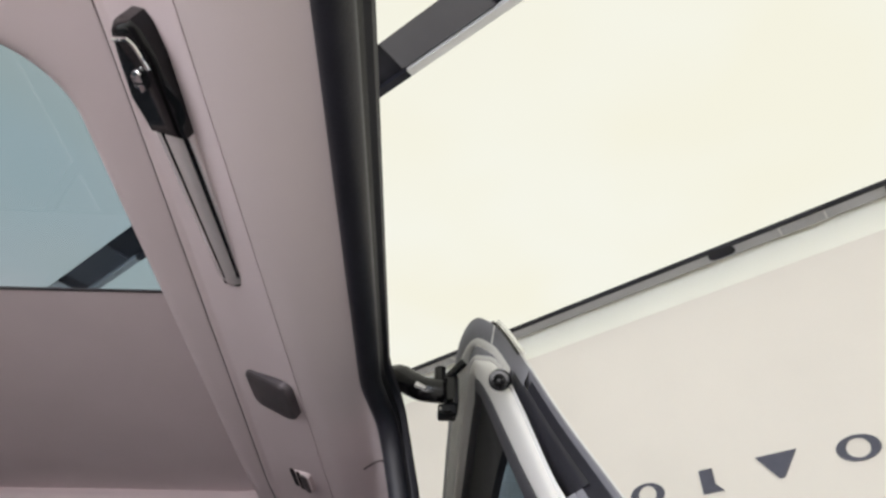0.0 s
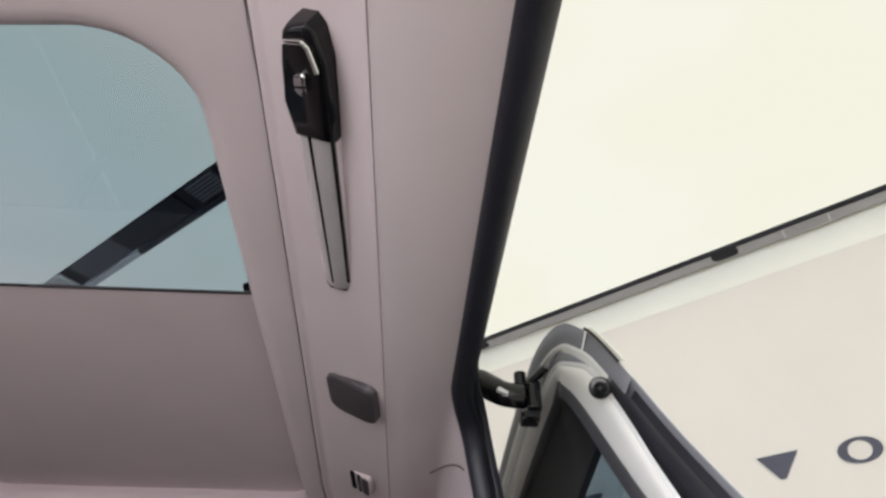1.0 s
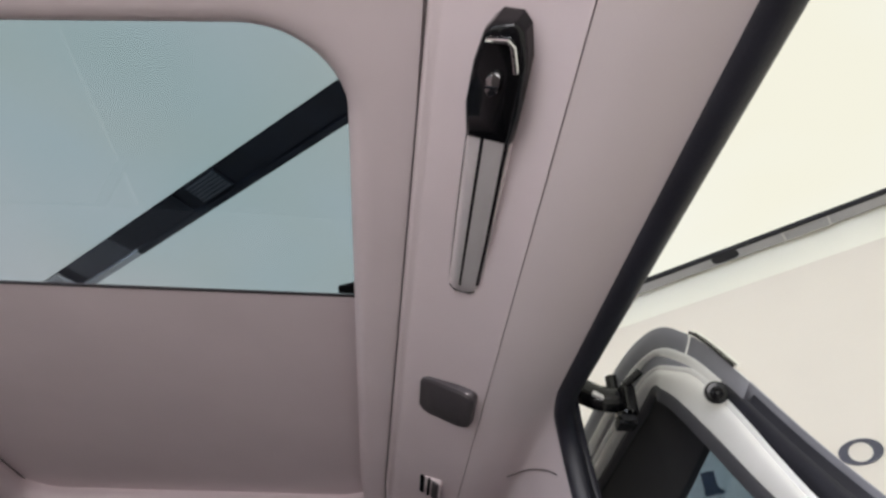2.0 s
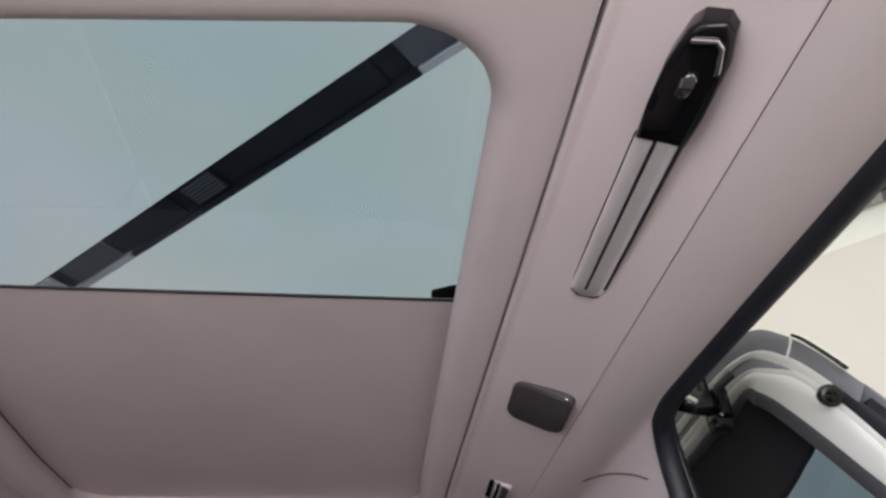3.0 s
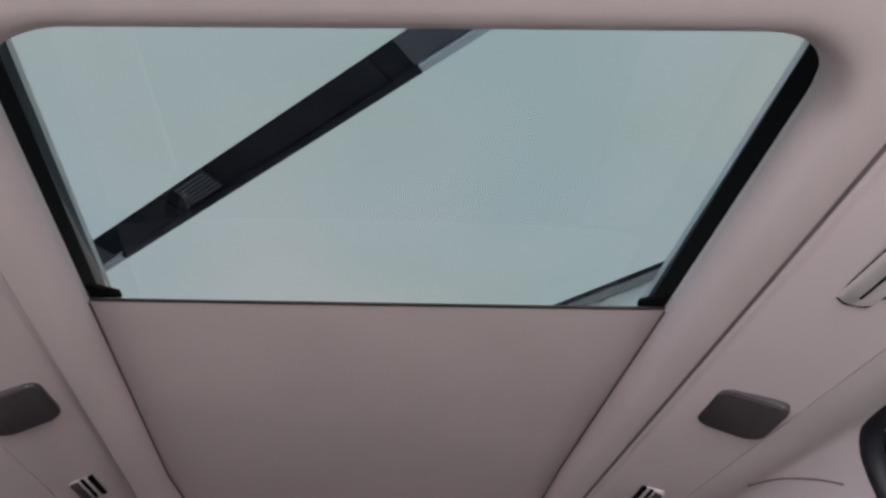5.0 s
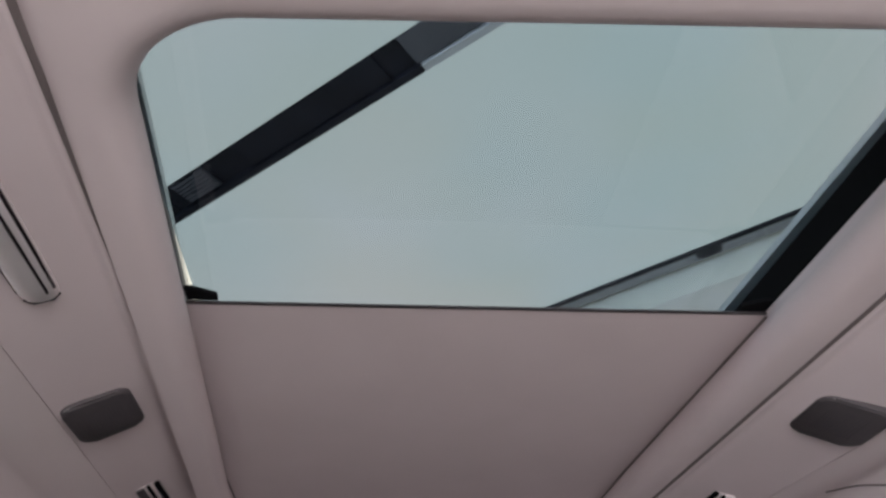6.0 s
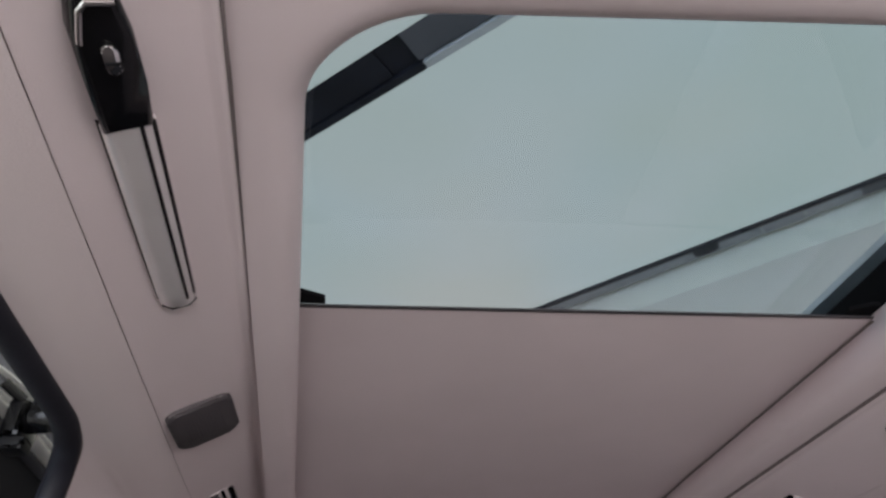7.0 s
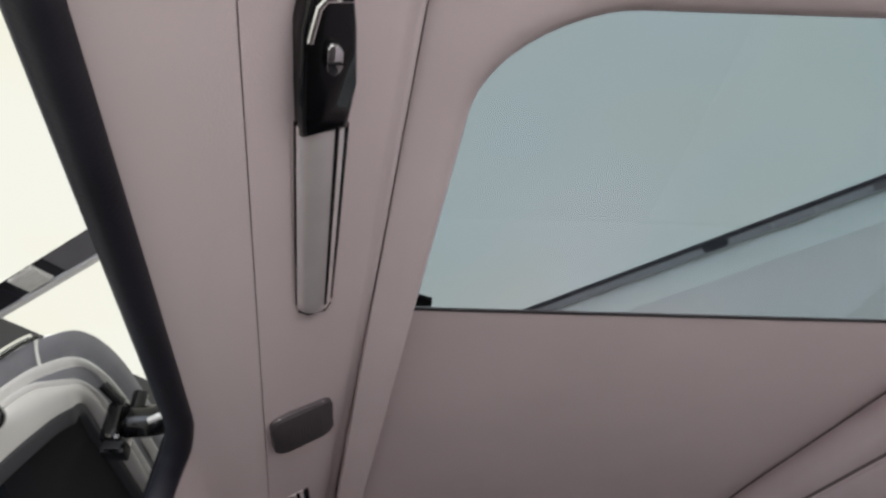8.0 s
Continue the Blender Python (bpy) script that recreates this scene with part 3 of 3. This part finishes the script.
    part("backing", placed(prism([(-0.0215, 0.13), (0.0215, 0.13), (0.0195, 0.393), (-0.0195, 0.393)], 0.0005, 0.030, 0.002), m), BLACK_MATT, h, "dark backing plate")
    return h


def roof_speaker(s):
    p = thing("roof_speaker", "dark grey square perforated roof speaker", "speaker", "roof speakers")
    m = plane_pose(0.534 if s > 0 else 0.552, 0.972 if s > 0 else 1.002, 1.5865 if s > 0 else 1.606, 31.5, s) @ Matrix(((1, 0, 0, 0), (-0.30 if s > 0 else -0.17, 1, 0, 0), (0, 0, 1, 0), (0, 0, 0, 1))) @ Matrix.Diagonal((1 if s > 0 else 0.92, 1.06 if s > 0 else 1, 1, 1))
    part("bezel", placed(prism(rounded(0.094, 0.110, 0.018), -0.0035, 0.018, 0.004, 4), m), GRILLE, p, "dark metal bezel")
    part("grille", placed(prism(rounded(0.086, 0.102, 0.014), -0.0048, -0.001, 0.0014, 3), m), GRILLE, p, "finely perforated grille")
    part("rim", placed(tube([(-0.043, -0.046, 0.003), (-0.039, -0.0502, -0.0006), (-0.033, -0.0526, -0.0016), (0.0, -0.0530, -0.0018), (0.033, -0.0526, -0.0016), (0.039, -0.0502, -0.0006), (0.043, -0.046, 0.003)], 0.0012, 8), m), CHROME, p, "bright front edge")
    dots = bmesh.new()
    for i in range(11):
        for j in range(13):
            x, y = -0.025 + i * 0.005, -0.03 + j * 0.005
            prism([(x + 0.0012 * math.cos(a), y + 0.0012 * math.sin(a)) for a in (k * math.pi / 3 for k in range(6))], -0.0051, -0.0046, bm=dots)
    tagged(part("perforation", placed(dots, m), HOLE, p, smooth=False), kind="stuff")
    return p


def reading_lamp(s):
    r = thing("reading_lamp", "small reading lamp with black slots in the roof rail", "reading lamp", "reading lamps")
    m = plane_pose(rail_x(0.545, 1.39, s), 1.39, 1.5995 + drop(0.545, 1.39, s), 28.5, s)
    part("housing", placed(prism(rounded(0.048, 0.092, 0.010), -0.0004, 0.012, 0.002), m), TRIM, r)
    part("slot", placed(prism([(x - 0.017, y) for x, y in rounded(0.010, 0.092, 0.003)], -0.0030, 0.002), m), BLACK_GLOSS, r, "black slot")
    part("slot", placed(prism([(x - 0.002, y) for x, y in rounded(0.006, 0.092, 0.002)], -0.0030, 0.002), m), BLACK_GLOSS, r, "black slot")
    part("lens", placed(prism([(x + 0.013, y) for x, y in rounded(0.014, 0.088, 0.004)], -0.0034, 0.002, 0.001), m), GRILLE, r, "grey lamp lens")
    return r


for s in (1, -1):
    grab_handle(s)
    roof_speaker(s)
    reading_lamp(s)


# ---- sliding doors, slid open ----
# rim, inner edge of the metal and window edge, from the rear of the top rail round the corner and down the front
DOOR_O = smooth_line([(0.835, 2.0, 1.665), (0.836, 1.4, 1.685), (0.838, 1.12, 1.690), (0.842, 0.99, 1.689), (0.853, 0.913, 1.684), (0.867, 0.867, 1.671), (0.885, 0.842, 1.646), (0.901, 0.822, 1.618), (0.924, 0.786, 1.547), (0.957, 0.737, 1.44), (0.993, 0.681, 1.333), (1.04, 0.60, 1.18), (1.08, 0.49, 0.95), (1.10, 0.40, 0.70)], 104)
DOOR_I = smooth_line([(0.850, 2.0, 1.55), (0.852, 1.4, 1.572), (0.853, 1.12, 1.585), (0.855, 1.0, 1.588), (0.858, 0.955, 1.588), (0.864, 0.922, 1.583), (0.872, 0.890, 1.562), (0.879, 0.865, 1.532), (0.891, 0.820, 1.465), (0.905, 0.772, 1.39), (0.921, 0.717, 1.31), (0.95, 0.64, 1.17), (0.985, 0.52, 0.95), (1.0, 0.43, 0.70)], 104)
DOOR_J = smooth_line([(0.885, 2.0, 1.38), (0.887, 1.4, 1.41), (0.892, 1.12, 1.44), (0.898, 1.0, 1.468), (0.908, 0.935, 1.497), (0.921, 0.897, 1.519), (0.930, 0.882, 1.512), (0.934, 0.868, 1.490), (0.938, 0.848, 1.44), (0.946, 0.815, 1.37), (0.956, 0.78, 1.30), (0.972, 0.71, 1.16), (0.99, 0.60, 0.95), (1.0, 0.52, 0.72)], 104)
DN, APEX, CLIP0, CLIP1 = 104, 40, 51, 65


def door_at(k, f, lift=0.0):
    """A point of the door's edge: k along the frame, f from the rim to the inner edge, lift into the door."""
    p = DOOR_O[k].lerp(DOOR_I[k], f)
    w = max(0.0, min(1.0, (k - 20) / 22))
    p = p + Vector((1 - w, w, 0.25 * (1 - w))) * lift
    return p


def cap_edge(k):
    """Inner edge of the silver frame end, narrower along the top rail."""
    t = max(0.0, min(1.0, (56 - k) / 26))
    return 0.86 - 0.13 * t * t * (3 - 2 * t)


def lip_edge(k):
    return cap_edge(k) + 0.13


def silver_edge(k):
    """Outer edge of the silver frame end, wider round the rubber stop."""
    t = max(0.0, min(1.0, (k - 40) / 38))
    low = max(0.0, min(1.0, (k - 66) / 20))
    return 0.565 - 0.13 * math.sin(math.pi * t) ** 2 + 0.10 * low * low * (3 - 2 * low)


def band(k0, k1, f0, f1, lift0, lift1, steps=4, crown=0.0, depth=0.03):
    """A strip of the door's edge between two lines, with depth."""
    fa = [f0(k) if callable(f0) else f0 for k in range(DN + 1)]
    fb = [f1(k) if callable(f1) else f1 for k in range(DN + 1)]
    rows = []
    for k in range(k0, k1 + 1):
        rows.append([door_at(k, fa[k] + (fb[k] - fa[k]) * j / steps, lift0 + (lift1 - lift0) * j / steps - crown * math.sin(math.pi * j / steps)) for j in range(steps + 1)])
    bm = bmesh.new()
    _, va = grid_mesh(rows, bm)
    back = []
    for k in range(k0, k1 + 1):
        back.append([door_at(k, fa[k] + (fb[k] - fa[k]) * j / steps, max(lift0, lift1) + depth) for j in range(steps + 1)])
    _, vb = grid_mesh(back, bm)
    def rim(v):
        return v[0] + [r[-1] for r in v[1:]] + v[-1][::-1][1:] + [r[0] for r in v[1:-1]][::-1]
    ra, rb = rim(va), rim(vb)
    for i in range(len(ra)):
        j = (i + 1) % len(ra)
        bm.faces.new((ra[i], ra[j], rb[j], rb[i]))
    return bm


def sliding_door(s):
    d = thing("sliding_door", "silver sliding door slid open, dark inner trim", "car door", "sliding doors")
    def add(name, bm, mat, label="", parent=None, **k):
        bm.transform(Matrix.Translation((-0.006, -0.012, -0.005)) if s > 0 else Matrix.Translation((0.042, 0.014, 0.004)) @ Matrix.Diagonal((-1, 1, 1, 1)))
        return part(name, bm, mat, parent or d, label, **k)
    skin = [[DOOR_O[k] + Vector((0.006, 0.006, 0)), DOOR_O[k] + Vector((0.012, 0.05, 0)), Vector((DOOR_O[k].x + 0.016, DOOR_J[k].y + 0.025, DOOR_O[k].z))] for k in range(APEX, DN + 1)]
    add("outer_skin", slab(skin, (-0.004, 0, -0.003)), SILVER, "silver painted skin")
    low = [[Vector((DOOR_O[k].x + 0.016 + 0.02 * t, DOOR_J[k].y + 0.026 + (1.974 - DOOR_J[k].y) * t, DOOR_O[k].z)) for t in (0, 0.5, 1)] for k in range(DN - 9, DN + 1)]
    add("lower_skin", slab(low, (-0.004, 0, -0.003)), SILVER, "silver painted skin")
    top = [[DOOR_O[k] + Vector((0.004, 0, -0.002)), DOOR_O[k] + Vector((0.035, 0.004, -0.006))] for k in range(0, APEX + 1)]
    add("top_skin", slab(top, (0, 0, -0.006)), SILVER, "silver painted skin")
    # edge of the door, from the rim inwards
    add("outer_gasket", band(0, CLIP0 - 1, 0.0, 0.30, 0.0, 0.010, 4, 0.007), GREY_RUBBER, "grey rubber gasket")
    add("cross_bead", band(CLIP0 - 1, CLIP0, 0.0, 0.30, -0.004, 0.006, 3, 0.003), BEAD, "pale bead across the gasket")
    add("bead", band(0, CLIP1 - 4, 0.295, 0.355, 0.003, 0.005, 3, 0.007), BEAD, "pale sealant bead")
    add("inner_gasket", band(0, CLIP1 - 2, 0.345, lambda k: silver_edge(k) - 0.035, 0.016, 0.018, 3, 0.004), GREY_RUBBER, "grey channel")
    add("bead", band(0, DN, lambda k: silver_edge(k) - 0.04, lambda k: silver_edge(k) + 0.005, 0.010, 0.012, 3, 0.007), BEAD, "pale sealant bead")
    add("frame_cap", band(0, DN, silver_edge, cap_edge, 0.014, 0.027, 8, 0.010, 0.006), SILVER, "silver frame end")
    add("inner_lip", band(0, DN, cap_edge, lip_edge, 0.024, 0.034, 4, 0.006, 0.004), LIP_TRIM, "dark grey trim lip")
    add("edge_plate", band(CLIP0, CLIP1, 0.0, 0.28, 0.002, 0.008, 3, 0.003), GREY_RUBBER, "grey edge strip")
    add("rubber_channel", band(CLIP1 + 1, DN, 0.07, 0.30, 0.006, 0.012, 4, -0.002), RUBBER, "black rubber channel")
    add("rubber_block", band(CLIP1 - 3, CLIP1 + 13, 0.20, 0.40, 0.008, 0.020, 5, 0.007), RUBBER, "black rubber block")
    add("edge_strip", band(CLIP1, DN, 0.0, 0.07, 0.0, 0.002, 2, 0.003), GREY_RUBBER, "grey edge strip")
    add("channel_wall", band(CLIP1 + 13, DN, 0.30, 0.42, 0.012, 0.016, 3, 0.004), GREY_RUBBER, "grey channel")
    add("channel_wall", band(CLIP1 + 13, DN, 0.42, lambda k: silver_edge(k) - 0.035, 0.012, 0.016, 3, 0.003), GREY_RUBBER, "grey channel")
    clip = [door_at(k, -0.05, -0.002) for k in range(CLIP0 + 1, CLIP1 - 1)]
    holder = add("clip", tube(clip, 0.0030, 8, 1.0, up=(0, 1, 0)), BRIGHT, "bright metal clip")
    add("clip_edge", tube([p + Vector((-0.008, -0.003, -0.003)) for p in clip], 0.0022, 8, 1.0, up=(0, 1, 0)), BLACK_GLOSS, "black clip edge", holder)
    # rubber stop on the frame end
    c = Vector((0.889, 0.802, 1.528))
    axis = Vector((-0.25, -0.86, -0.44)).normalized()
    u = axis.orthogonal().normalized()
    v = axis.cross(u)
    stop = bmesh.new()
    rings = [(0.0150, -0.006), (0.0150, 0.003), (0.0130, 0.0055), (0.0085, 0.006), (0.0075, 0.010), (0.0052, 0.0115), (0.0026, 0.009)]
    rows = [[c + axis * h + (u * math.cos(t) + v * math.sin(t)) * r for t in (2 * math.pi * k / 24 for k in range(24))] for r, h in rings]
    _, vs = grid_mesh(rows, stop, closed=True)
    stop.faces.new(vs[-1])
    stop.faces.new(vs[0])
    add("stop", stop, BLACK_GLOSS, "round black rubber stop")
    # dark inner trim between the metal and the window
    trim = []
    for k in range(0, DN + 1):
        a, b = door_at(k, lip_edge(k), 0.034), DOOR_J[k]
        trim.append([a.lerp(b, t) + Vector((0.010 * math.sin(math.pi * t), 0, 0)) for t in (0, 0.15, 0.35, 0.6, 0.85, 1.0)])
    add("inner_trim", slab(trim, (0.012, 0.006, 0)), DOOR_TRIM, "dark inner frame trim")
    pane = []
    for k in range(40, DN + 1):
        p = DOOR_J[k]
        pane.append([p + Vector((0.004, -0.004, 0))] + [Vector((p.x - 0.030 * t, p.y + (2.0 - p.y) * t, p.z - 0.075 * t)) for t in (0.25, 0.6, 1.0)])
    add("window", slab(pane, (0.005, 0, 0)), DOOR_GLASS, "tinted door window")
    lower = [[(0.998 - 0.004 * j, y, 0.74 - 0.08 * j) for y in (0.45, 1.2, 2.0)] for j in range(5)]
    add("inner_panel", slab(lower, (0.03, 0, 0)), DOOR_TRIM, "dark inner door panel")
    rear = [[(x, 2.0, z) for x in (0.84, 1.05)] for z in (1.66, 1.1, 0.4)]
    add("rear_edge", slab(rear, (0, 0.02, 0)), DOOR_TRIM)
    # upper arm with its roller bracket
    arm = smooth_line([(0.705, 1.05, 1.640), (0.738, 1.005, 1.640), (0.762, 0.99, 1.622), (0.786, 0.982, 1.606), (0.826, 0.985, 1.604)], 24)
    carrier = add("arm", tube(arm, 0.017, 12, 1.25, up=(0, 0, 1)), BLACK_GLOSS, "black upper guide arm")
    add("bracket", box(0.816, 0.842, 0.962, 1.016, 1.572, 1.624, 0.007), BLACK_GLOSS, "black bracket", carrier)
    add("bracket_foot", box(0.808, 0.838, 0.966, 0.996, 1.556, 1.574, 0.005), BLACK_MATT, "black bracket foot", carrier)
    add("roller", tube([(0.812, 0.985, 1.618), (0.812, 0.985, 1.646)], 0.010, 14, up=(1, 0, 0)), BLACK_GLOSS, "black roller", carrier)
    add("pin", tube([(0.826, 0.968, 1.622), (0.850, 0.950, 1.640)], 0.007, 10, up=(1, 0, 0)), BLACK_GLOSS, "black pin", carrier)
    tag = bmesh.new()
    bmesh.ops.create_cube(tag, size=1.0, matrix=pose(0.780, 0.9655, 1.603, -25, 20, 5) @ Matrix.Diagonal((0.018, 0.004, 0.010, 1)))
    add("sticker", tag, GRATE, "small pale sticker", carrier)
    return d


sliding_door(1)
sliding_door(-1)


# ---- the rest of the body, closing the cabin ----
tagged(part("floor", box(-0.83, 0.83, FRONT, REAR, 0.36, 0.40), CARPET, smooth=False), "dark carpeted cabin floor", "floor", "", "structure")
tagged(part("wall_rear", box(-0.84, 0.84, REAR + 0.001, REAR + 0.05, 0.36, 1.85), DOOR_TRIM, smooth=False), "plain dark trim closing the rear of the cabin", "wall", "", "structure")
